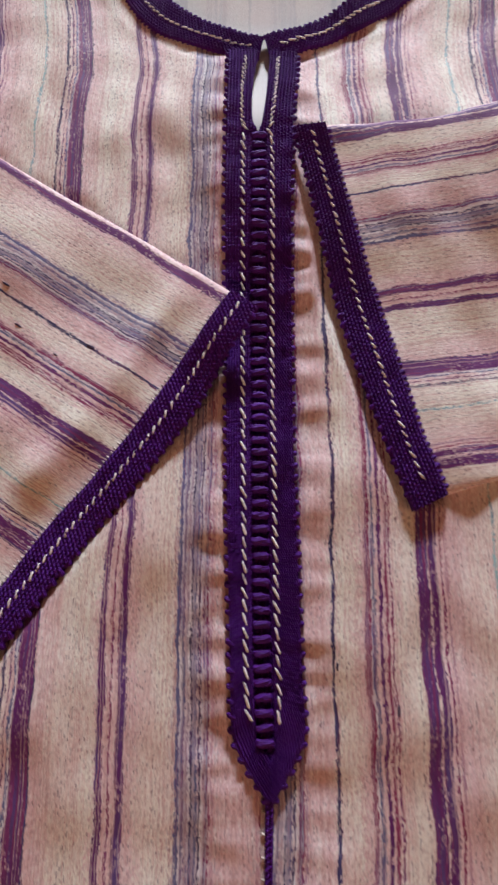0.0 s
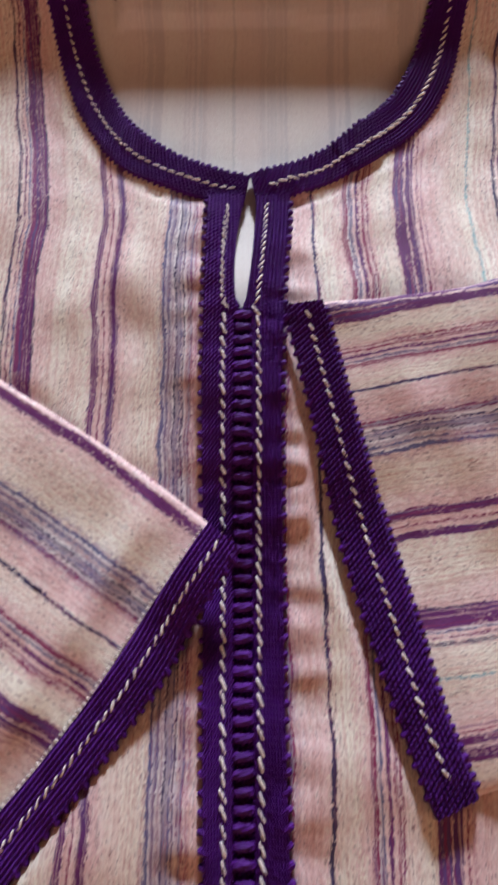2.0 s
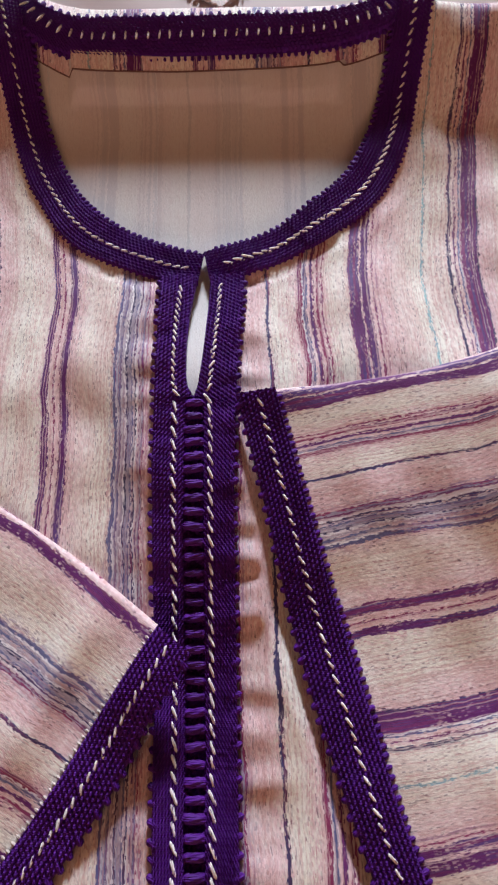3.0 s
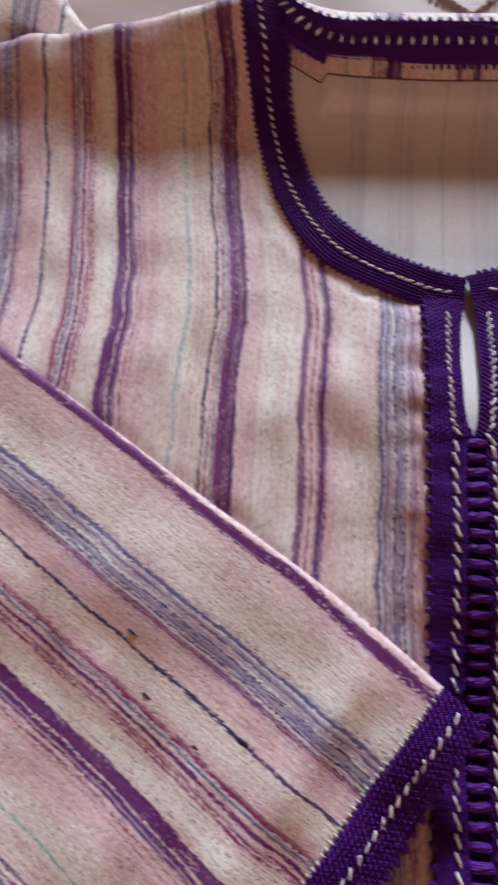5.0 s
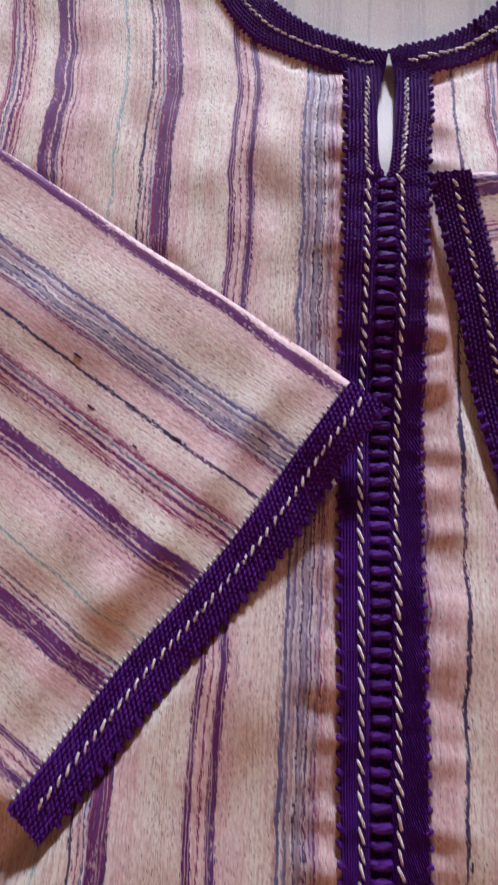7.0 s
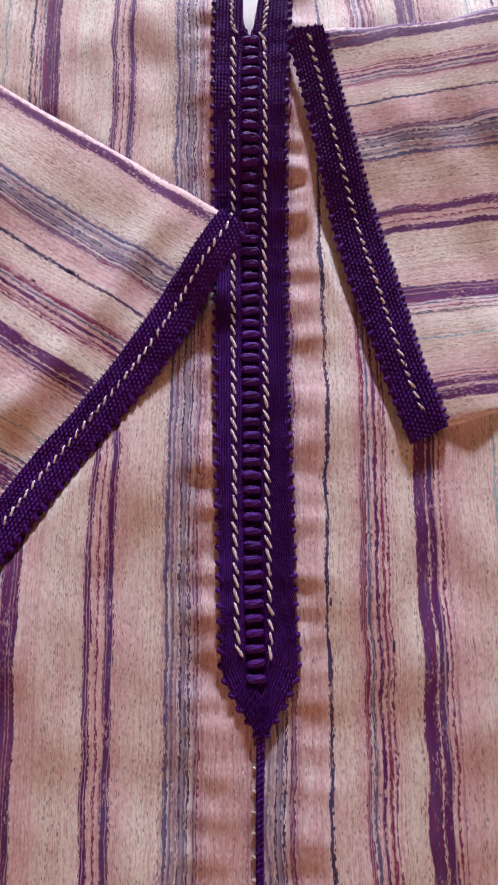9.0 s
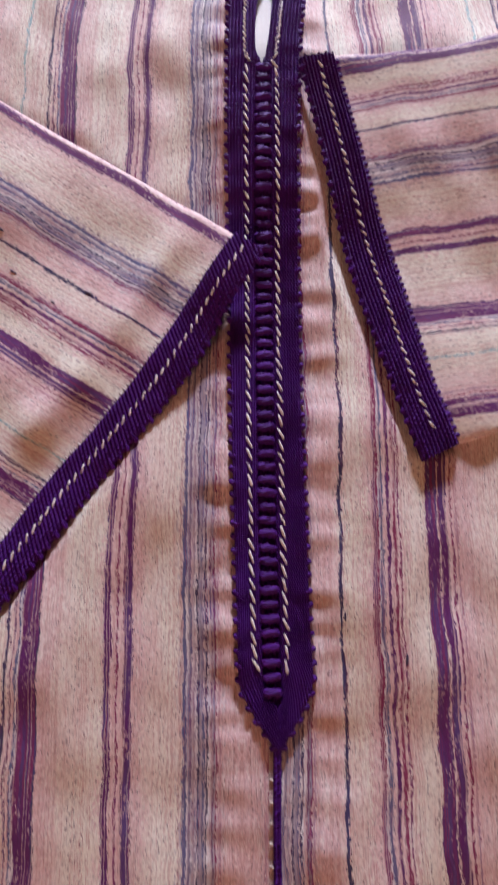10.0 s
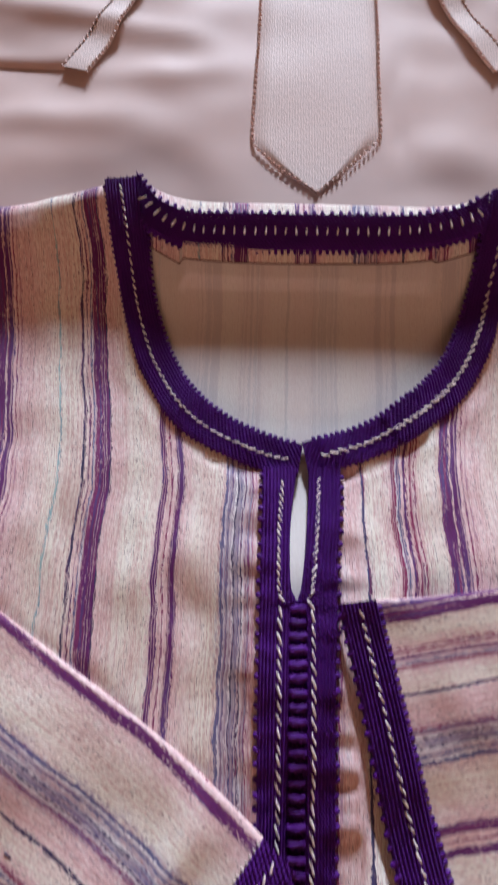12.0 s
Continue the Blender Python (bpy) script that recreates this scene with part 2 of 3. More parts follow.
def sheet(name, places, faces, mat, uv=None, soft=True):
    me = bpy.data.meshes.new(name)
    me.from_pydata([tuple(q) for q in places], [], faces)
    if soft:
        me.polygons.foreach_set("use_smooth", [True] * len(me.polygons))
    if uv is not None:
        layer = me.uv_layers.new(name="UVMap")
        idx = np.empty(len(me.loops), np.int32)
        me.loops.foreach_get("vertex_index", idx)
        layer.data.foreach_set("uv", np.asarray(uv, np.float32)[idx].ravel())
    me.materials.append(mat)
    me.validate()
    return me


def under(name, me, parent, label=""):
    ob = new(name, me)
    ob.parent = parent
    return tagged(ob, label) if label else ob


def grid_faces(nu, nv):
    return [(i * nv + j, (i + 1) * nv + j, (i + 1) * nv + j + 1, i * nv + j + 1) for i in range(nu - 1) for j in range(nv - 1)]


# ---- the tunic's lie ----
MID = 0.012                              # x of the neck's middle
EDGE = [(-0.40, 0.30), (-0.30, 0.360), (-0.27, 0.380), (-0.25, 0.391), (-0.215, 0.402), (-0.1617, 0.406), (-0.1434, 0.4076), (-0.1246, 0.4107), (-0.10, 0.4155), (-0.06, 0.4165),
        (0.09, 0.41), (0.124, 0.408), (0.17, 0.405), (0.23, 0.398), (0.27, 0.384), (0.32, 0.356), (0.42, 0.30)]
CUFF_L_OUT = [(0.0044, 0.088), (-0.0104, 0.0667), (-0.0254, 0.0405), (-0.048, 0.0108), (-0.0715, -0.0185), (-0.0915, -0.0455), (-0.1122, -0.0733)]
CUFF_L_IN = [(-0.0086, 0.0985), (-0.0308, 0.0666), (-0.0497, 0.0381), (-0.0681, 0.0137), (-0.0895, -0.0117), (-0.1125, -0.0445), (-0.1256, -0.0623)]
TOP_L = [(-0.0084, 0.0989), (-0.0376, 0.1215), (-0.0704, 0.1437), (-0.1008, 0.1627), (-0.1396, 0.188), (-0.1780, 0.2125), (-0.2146, 0.2349), (-0.2438, 0.2546), (-0.36, 0.330)]
LOW_L = [(-0.1256, -0.0623), (-0.16, -0.040), (-0.20, -0.016), (-0.24, 0.008), (-0.28, 0.034), (-0.32, 0.058), (-0.36, 0.080), (-0.40, 0.105), (-0.47, 0.145)]
CUFF_R_OUT = [(0.0225, 0.1883), (0.0331, 0.143), (0.0448, 0.0855), (0.0603, 0.0306), (0.0723, -0.0058)]
CUFF_R_IN = [(0.0391, 0.1908), (0.0545, 0.1242), (0.0679, 0.0741), (0.078, 0.0306), (0.0882, 0.0016)]
TOP_R = [(0.0391, 0.1914), (0.0728, 0.1945), (0.1045, 0.1996), (0.1278, 0.2055), (0.1415, 0.2100), (0.20, 0.228), (0.28, 0.250), (0.36, 0.275)]
LOW_R = [(0.0882, 0.0016), (0.0991, 0.0049), (0.1098, 0.0079), (0.14, 0.015), (0.18, 0.025), (0.24, 0.040), (0.30, 0.055), (0.38, 0.075)]
NECK_L_OUT = [(-0.1026, 0.4126), (-0.0972, 0.3800), (-0.0905, 0.3465), (-0.0810, 0.3155), (-0.0735, 0.3010), (-0.0620, 0.2830), (-0.0475, 0.2700), (-0.0300, 0.2605), (-0.0120, 0.2530), (0.0058, 0.2500)]
NECK_L_IN = [(-0.0840, 0.4165), (-0.0780, 0.3885), (-0.0743, 0.3565), (-0.0655, 0.3270), (-0.0515, 0.3020), (-0.0350, 0.2858), (-0.0165, 0.2755), (-0.0030, 0.2708), (0.0088, 0.2682)]
NECK_R_OUT = [(0.1300, 0.4070), (0.1266, 0.3979), (0.1207, 0.3656), (0.1135, 0.3332), (0.1010, 0.3060), (0.0856, 0.2880), (0.0676, 0.2744), (0.0500, 0.2640), (0.0280, 0.2555), (0.0114, 0.2510)]
NECK_R_IN = [(0.1110, 0.4100), (0.1062, 0.3880), (0.1010, 0.3610), (0.0925, 0.3350), (0.0790, 0.3110), (0.0600, 0.2925), (0.0410, 0.2800), (0.0250, 0.2740), (0.0082, 0.2695)]
BACK_TOP = [(-0.0855, 0.4200), (-0.0739, 0.4035), (-0.0640, 0.3975), (-0.0530, 0.3945), (-0.0345, 0.3945), (-0.0036, 0.3946), (0.0270, 0.3948), (0.0570, 0.3950), (0.0840, 0.3975), (0.0986, 0.4020), (0.1096, 0.4098)]
BACK_LOW = [(-0.0810, 0.3930), (-0.0768, 0.3850), (-0.0620, 0.3778), (-0.0555, 0.3764), (-0.0340, 0.3753), (-0.0033, 0.3757), (0.0265, 0.3763), (0.0565, 0.3774), (0.0835, 0.3803), (0.1030, 0.3855), (0.1080, 0.3920)]
SLEEVE_L = TOP_L + LOW_L[::-1]


def ripple(x, y):
    """Soft hollows and swellings of cloth that lies loosely."""
    z = 0.0045 * (noise.noise((x * 20, y * 17, 1.3))) + 0.0020 * noise.noise((x * 55, y * 38, 4.1))
    edge = min(abs(x + 0.013), abs(x - 0.025))
    z += 0.0011 * math.exp(-(edge / 0.011) ** 2) * noise.noise((x * 25, y * 130, 9.7)) * 2.2
    turn = 2.2 * noise.noise((x * 30, y * 22, 3.7))
    z -= 0.0008 * math.sin((y - 0.018) * 121 + turn) * math.exp(-((x - 0.037) / 0.014) ** 2) * smooth(-y, -0.10, -0.08) * smooth(y, -0.10, -0.04)
    z -= 0.0008 * math.sin((y + 0.004) * 105 + turn) * math.exp(-((x + 0.024) / 0.014) ** 2) * smooth(-y, -0.06, -0.03) * smooth(y, -0.13, -0.07)
    return z


def body_z(x, y, fine=True):
    z = 0.006
    z += 0.005 * math.exp(-((x - 0.006) / 0.030) ** 2) * smooth(y, 0.095, 0.16) * smooth(-y, -0.235, -0.195)
    z -= 0.004 * math.exp(-((y - 0.072) / 0.035) ** 2 - ((x - 0.004) / 0.022) ** 2)
    z -= 0.0135 * smooth(y, 0.19, 0.285)
    z -= 0.005 * smooth(-x, 0.08, 0.17) * smooth(y, 0.15, 0.28)
    # up to the ridge of the shoulders, highest beside the neck
    far = abs(x - MID)
    z += (0.024 - 0.007 * smooth(far, 0.11, 0.29)) * smooth(y, 0.336, 0.415)
    z -= 0.006 * smooth(x, 0.055, 0.085) * smooth(y, 0.02, 0.06) * smooth(-y, -0.185, -0.165)
    # gathered seam where the sleeve is set in
    z -= 0.006 * smooth(-x, 0.254, 0.285) * smooth(y, 0.22, 0.27) * smooth(-y, -0.37, -0.34)
    z += (0.0016 * math.sin(y * 190) + 0.002) * math.exp(-((x + 0.249) / 0.007) ** 2) * smooth(y, 0.25, 0.28) * smooth(-y, -0.36, -0.34)
    # pressed down under the folded sleeve
    d = (x + 0.0084) * -0.5517 + (y - 0.0989) * -0.8340
    e = (x - 0.0044) * 0.8090 + (y - 0.088) * -0.5878
    z -= 0.0075 * smooth(-x, 0.0, 0.065) * smooth(y, 0.0, 0.08) * smooth(-y, -0.28, -0.17)
    z -= 0.011 * smooth(d, -0.003, 0.018) * smooth(-e, -0.006, 0.008) * smooth(-x, -0.004, 0.02)
    if fine:
        calm = math.exp(-(e / 0.016) ** 2) * smooth(d, -0.01, 0.01)
        flat = 0.75 * math.exp(-(d / 0.03) ** 2) * smooth(-e, -0.002, 0.01)
        z += ripple(x, y) * (1 - 0.8 * calm) * (1 - flat) - 0.001 * calm
        if x > 0.02 and -0.03 < y < 0.26:
            # lies under the other sleeve
            past = max(value([(b, a) for a, b in CUFF_R_OUT[::-1]], y) - x, y - value(TOP_R, x), value(LOW_R, x) - y)
            if past < 0.014:
                z = min(z, sleeve_right_z(x, y) - 0.0045 + 0.008 * smooth(past, -0.002, 0.014))
        if d > -0.02 and e < -0.003:
            z = min(z, sleeve_left_z(x, y) - 0.0030 + 0.005 * smooth(-d, -0.001, 0.020))
    return z


def sleeve_left_z(x, y):
    tip = math.hypot(x - 0.004, y - 0.088)
    e = (x - 0.0044) * 0.8090 + (y - 0.088) * -0.5878
    return 0.0005 + 0.0098 * math.exp(-(tip / 0.045) ** 2) + 0.0035 * smooth(e, -0.05, 0.0) + 0.0034 * math.exp(-((e + 0.036) / 0.010) ** 2) * (0.7 + 1.2 * noise.noise((x * 30, y * 30, 1.1))) + 1.1 * ripple(x + 3.1, y) * (1 - 0.75 * math.exp(-(e / 0.016) ** 2)) * (1 - 0.7 * math.exp(-(((x + 0.0084) * 0.5517 + (y - 0.0989) * 0.8340) / 0.02) ** 2)) + 0.0012 * noise.noise((x * 45, y * 45, 2.2)) * smooth(e, -0.07, -0.02)


def sleeve_right_z(x, y):
    return 0.0030 + 0.0115 * math.exp(-((y - 0.192) / 0.062) ** 2) + 0.004 * smooth(-y, -0.09, 0.0) + 0.9 * ripple(x + 7.7, y) + 0.002 * smooth(x, 0.1, 0.2)


# ---- the room ----
def block(name, lo, hi, mat):
    bm = bmesh.new()
    bmesh.ops.create_cube(bm, size=1)
    for v in bm.verts:
        v.co = Vector([(a + b) / 2 + c * (b - a) for a, b, c in zip(lo, hi, v.co)])
    me = bpy.data.meshes.new(name)
    bm.to_mesh(me)
    bm.free()
    me.materials.append(mat)
    return me


def setting(name, blocks, mat, label):
    bm = bmesh.new()
    for lo, hi in blocks:
        r = bmesh.ops.create_cube(bm, size=1)
        for v in r["verts"]:
            v.co = Vector([(a + b) / 2 + c * (b - a) for a, b, c in zip(lo, hi, v.co)])
    me = bpy.data.meshes.new(name)
    bm.to_mesh(me)
    bm.free()
    me.materials.append(mat)
    return tagged(new(name, me), label, name.split("_")[0], kind="structure")


# the room is out of view; HEAD is set to dim sun on the lower front
SILL, HEAD = 0.10, 0.63
setting("wall_north", [((-2.2, 1.6, -0.7), (2.2, 1.75, SILL)), ((-2.2, 1.6, HEAD), (2.2, 1.75, 2.1)),
                       ((-2.2, 1.6, SILL), (-0.9, 1.75, HEAD)), ((0.9, 1.6, SILL), (2.2, 1.75, HEAD))], WALL, "unseen warm beige painted wall, its window opening set to limit the sun")
setting("wall_south", [((-2.2, -2.55, -0.7), (2.2, -2.4, 2.1))], WALL, "warm beige painted wall")
setting("wall_west", [((-2.35, -2.55, -0.7), (-2.2, 1.75, 2.1))], WALL, "warm beige painted wall")
setting("wall_east", [((2.2, -2.55, -0.7), (2.35, 1.75, 2.1))], WALL, "warm beige painted wall")
setting("ceiling", [((-2.35, -2.55, 2.1), (2.35, 1.75, 2.2))], WALL, "warm beige painted ceiling")
setting("floor", [((-2.35, -2.55, -0.8), (2.35, 1.75, -0.7))], FLOOR, "dull brown floor")

bed = tagged(new("bed"), "bed with a plain beige cotton sheet under the tunic", "bed")
bed.location = (0, 0, -0.7)
BED = 0.045
ob = under("mattress", block("mattress", (-0.8, -0.95, 0.30), (0.8, 1.05, 0.7 - BED), SHEET), bed)
mod = ob.modifiers.new("soft", "BEVEL")
mod.width, mod.segments = 0.04, 4
under("base", block("base", (-0.78, -0.93, 0.0), (0.78, 1.03, 0.30), FLOOR), bed)


# ---- the tunic ----
tunic = tagged(new("tunic"), "cream, pink and purple striped cotton tunic with purple braid, sleeves folded", "tunic")


def stripe_body(x, y):
    """Where a place on the front lies in the cloth's repeat."""
    w = 0.0012 * noise.noise((x * 14, y * 30, 6.6)) + 0.0009 * noise.noise((x * 30, y * 75, 2.6))
    lean = 0.12 * max(0.0, y - 0.255)
    if x < 0.006:
        s = x + 0.206
        return (s if s < 0.2 else 0.4 - s) + lean + w
    up = smooth(y, -0.03, 0.24)
    return (1 - up) * (x - 0.0165) + up * (0.0185 + (x - 0.037) * 0.97) - lean + w


def front():
    xs = np.concatenate((np.arange(-0.40, -0.03, 0.0025), np.arange(-0.03, 0.045, 0.0015), np.arange(0.045, 0.42, 0.0025)))
    ny, roll = 330, 7
    places, uv = [], []
    for x in xs:
        top = value(EDGE, x)
        for j in range(ny + roll):
            if j < ny:
                y = -0.45 + (top - 0.010 + 0.45) * j / (ny - 1)
                z = body_z(x, y)
                run = y
            else:
                a = (j - ny + 1) / roll * radians(150)
                y = top - 0.010 + 0.010 * math.sin(a)
                z = body_z(x, top - 0.010) - 0.011 * (1 - math.cos(a))
                run = top - 0.010 + 0.012 * a
            side = smooth(abs(x), 0.30, 0.40)
            places.append((x, y, max(z - 0.03 * side, 0.003 - BED)))
            uv.append((run, stripe_body(x, min(run, top))))
    n = ny + roll
    rim = np.concatenate((along(NECK_L_OUT[1:-1], 60)[0], along(NECK_R_OUT[1:-1], 60)[0]))
    for k, (x, y, z) in enumerate(places):
        if 0.24 < y < 0.385 and -0.12 < x < 0.145:
            d = float(np.min(np.hypot(rim[:, 0] - x, rim[:, 1] - y)))
            if d < 0.012:
                pull = 0.6 + 0.9 * noise.noise((x * 90, y * 90, 0.5))
                places[k] = (x, y, z - 0.0009 * pull * math.exp(-((d - 0.0058) / 0.0017) ** 2) + 0.0005 * math.exp(-((d - 0.0090) / 0.002) ** 2))
    hole = [tuple((np.array(a) + np.array(b)) / 2) for a, b in zip(along(NECK_L_OUT, 30)[0], along(NECK_L_IN, 30)[0])]
    hole += [tuple((np.array(a) + np.array(b)) / 2) for a, b in zip(along(NECK_R_OUT, 30)[0], along(NECK_R_IN, 30)[0])][::-1]
    hole = [(float(a), float(b)) for a, b in hole]
    hole = [(hole[0][0], 0.6)] + hole + [(hole[-1][0], 0.6)]
    faces = []
    for f in grid_faces(len(xs), n):
        cx = sum(places[k][0] for k in f) / 4
        cy = sum(places[k][1] for k in f) / 4
        if (0.0 < cx < 0.015 and 0.186 < cy < 0.275) or (cy > 0.24 and -0.13 < cx < 0.15 and inside(cx, cy, hole)):
            continue
        faces.append(f)
    return sheet("front", places, faces, CLOTH, uv)


under("front", front(), tunic, "striped cream, pink and purple slub cotton front")


def sleeve(name, cuff, top, low, height, stripe, label):
    """A flattened sleeve: from its cuff to its far end, with rolled long edges down to the body."""
    nu, nv = 150, 84
    t, _ = along(top, nu)
    l, _ = along(low, nu)
    c, _ = along(cuff, nv)
    places, uv = [], []
    for i in range(nu):
        for j in range(nv):
            q = j / (nv - 1)
            q = 0.5 - 0.5 * math.cos(math.pi * q) if q in (0, 1) else q
            straight = t[i] * (1 - q) + l[i] * q
            bend = c[j] - (t[0] * (1 - q) + l[0] * q)
            x, y = straight + bend * (1 - i / (nu - 1)) ** 2
            wide = np.linalg.norm(t[i] - l[i])
            d = min(q, 1 - q) * wide
            r = 0.004
            drop = r - math.sqrt(max(0, r * r - max(0, r - d) ** 2))
            z = height(x, y) - drop * 0.15
            places.append((x, y, z))
            uv.append(stripe(x, y))
    faces = grid_faces(nu, nv)
    # the under layer closes the tube
    base = len(places)
    for i in range(nu):
        for j in (0, nv - 1):
            x, y, z = places[i * nv + j]
            over = t[i] - l[i] if j else l[i] - t[i]
            x, y = np.array((x, y)) + 0.004 * over / np.linalg.norm(over)
            places.append((x, y, z - 0.012))
            uv.append(uv[i * nv + j])
    for i in range(nu - 1):
        faces.append((i * nv, base + 2 * i, base + 2 * i + 2, (i + 1) * nv))
        faces.append((i * nv + nv - 1, (i + 1) * nv + nv - 1, base + 2 * i + 3, base + 2 * i + 1))
        faces.append((base + 2 * i, base + 2 * i + 1, base + 2 * i + 3, base + 2 * i + 2))
    return under(name, sheet(name, places, faces, CLOTH, uv), tunic, label)


def stripe_left(x, y):
    a, b = x + 0.0084, y - 0.0989
    v = -a * 0.5517 - b * 0.8340
    u = a * 0.8340 - b * 0.5517
    v += 0.0030 * (1 - smooth(v, 0.004, 0.03)) - 0.0045 * smooth(u, -0.075, 0.0) * (1 - smooth(v, 0.006, 0.04))
    return u + 1.0, value([(-0.01, -0.037), (0, -0.0342), (0.042, 0), (0.058, 0.0192), (0.0765, 0.039), (0.101, 0.0637), (0.127, 0.0908), (0.1445, 0.110), (0.187, 0.150), (0.25, 0.21)], v) + 0.0012 * noise.noise((u * 16, v * 30, 8.1))


def stripe_right(x, y):
    line = value([(0.03, 0.1285), (0.072, 0.1365), (0.0995, 0.1405), (0.119, 0.1432), (0.2, 0.165), (0.4, 0.222)], x)
    v = line - y
    return x + 2.0, value([(-0.10, 0.105), (-0.059, 0.0655), (-0.034, 0.039), (-0.0197, 0.019), (0, 0), (0.038, -0.034), (0.080, -0.074), (0.0975, -0.0935), (0.119, -0.1205), (0.16, -0.16)], v) + 0.0012 * noise.noise((x * 30, y * 60, 3.3))


sleeve("sleeve", CUFF_L_IN, TOP_L, LOW_L, sleeve_left_z, stripe_left, "striped cotton sleeve folded across the front")
sleeve("sleeve", CUFF_R_IN, TOP_R, LOW_R, sleeve_right_z, stripe_right, "striped cotton sleeve folded across the front")


# back of the tunic: its inside seen through the neck, and its top rolling over behind the neck
def back_z(x, y):
    z = -0.011 + 0.004 * smooth(y, 0.27, 0.345) + 0.012 * smooth(y, 0.345, 0.380) + 0.004 * smooth(abs(x - MID), 0.055, 0.095) * smooth(y, 0.355, 0.385) + 0.0025 * noise.noise((x * 18, y * 14, 5.5)) * smooth(y, 0.27, 0.30)
    front = body_z(x, y, False)
    if y < 0.285:
        t = smooth(y, 0.225, 0.285)
        return (front - 0.003) * (1 - t) + min(z, front - 0.004) * t
    if y < 0.36 or abs(x - MID) > 0.07:
        return min(z, front - 0.004)
    return z


def back_inside():
    xs, ys = np.linspace(-0.115, 0.14, 90), np.linspace(0.16, 1.0, 90)
    low, _ = along(BACK_LOW, 200)
    places, uv = [], []
    for x in xs:
        end = float(np.interp(x, low[:, 0], low[:, 1])) + 0.006
        for q in np.linspace(0, 1, 90):
            y = 0.16 + (end - 0.16) * q
            places.append((x, y, back_z(x, y)))
            uv.append((y, -x + 0.02))
    rim = [tuple(p) for p in NECK_L_OUT] + [(-0.003, 0.25), (-0.003, 0.182), (0.018, 0.182), (0.018, 0.25)] + [tuple(p) for p in NECK_R_OUT[::-1]]
    faces = [f for f in grid_faces(90, 90) if inside(places[f[0]][0], places[f[0]][1], rim)]
    return sheet("back_inside", places, faces, INSIDE, uv)


def strip(name, low, high, z_of, mat, count=120, rows=8):
    a, _ = along(low, count)
    b, _ = along(high, count)
    places, uv = [], []
    for i in range(count):
        for j in range(rows):
            q = j / (rows - 1)
            x, y = a[i] * (1 - q) + b[i] * q
            dx, dy, z = z_of(x, y, q)
            places.append((x + dx, y + dy, z))
            uv.append((y, x + 0.140 + 0.0))
    return sheet(name, places, grid_faces(count, rows), mat, uv)


under("back_inside", back_inside(), tunic, "pale cotton reverse side of the back")


def collar_z(x):
    return 0.0098 + 0.0022 * smooth(abs(x - MID), 0.055, 0.095)


under("neck_facing", strip("neck_facing", [(x, y - 0.0065) for x, y in BACK_LOW], [(x, y + 0.003) for x, y in BACK_LOW],
                           lambda x, y, q: (0, 0, back_z(x, y - 0.002) + 0.002), CLOTH), tunic, "narrow striped cotton facing inside the neck")
under("back_yoke", strip("back_yoke", [(x, y - 0.003) for x, y in BACK_TOP], [(-0.082, 0.4150), (-0.0650, 0.4112), (-0.0348, 0.4105), (0.0147, 0.4105), (0.0579, 0.4098), (0.1000, 0.4078), (0.110, 0.4090)],
                         lambda x, y, q: (0, 0.003 * max(0, q - 0.6), collar_z(x) + 0.002 - 0.004 * q - 0.045 * max(0, q - 0.6) ** 1.5), CLOTH, 120, 12), tunic, "striped cotton yoke behind the neck")


seam = bpy.data.curves.new("facing_seam", "CURVE")
seam.dimensions, seam.bevel_depth, seam.bevel_resolution = "3D", 0.0004, 1
seam_run, _ = along([(x, y - 0.0066) for x, y in BACK_LOW[1:-1]], 60)
seam_line = seam.splines.new("POLY")
seam_line.points.add(59)
for point, (x, y) in zip(seam_line.points, seam_run):
    point.co = (x, y, back_z(x, y) + 0.0012, 1)
seam.materials.append(yarn("brown_seam_thread", (0.20, 0.11, 0.10), 0.8, 0.4))
under("facing_seam", seam, tunic, "thin brown seam along the neck facing")


def back_shoulder():
    nu, nv = 60, 14
    places, uv = [], []
    for i in range(nu):
        x = -0.42 + 0.285 * i / (nu - 1)
        for j in range(nv):
            y = value(EDGE, x) - 0.03 + (0.03 + 0.075 * smooth(-x, 0.170, 0.24)) * j / (nv - 1)
            places.append((x, y, -0.003 + 0.004 * noise.noise((x * 20, y * 20, 3)) - 0.016 * (1 - smooth(j / nv, 0.12, 0.38)) - 0.010 * (1 - smooth(-x, 0.14, 0.20)) - 0.012 * smooth(j / nv, 0.8, 1.0)))
            uv.append((y, x + 0.218))
    return sheet("back_shoulder", places, grid_faces(nu, nv), CLOTH, uv)


under("back_shoulder", back_shoulder(), tunic, "striped cotton back showing past the shoulder")


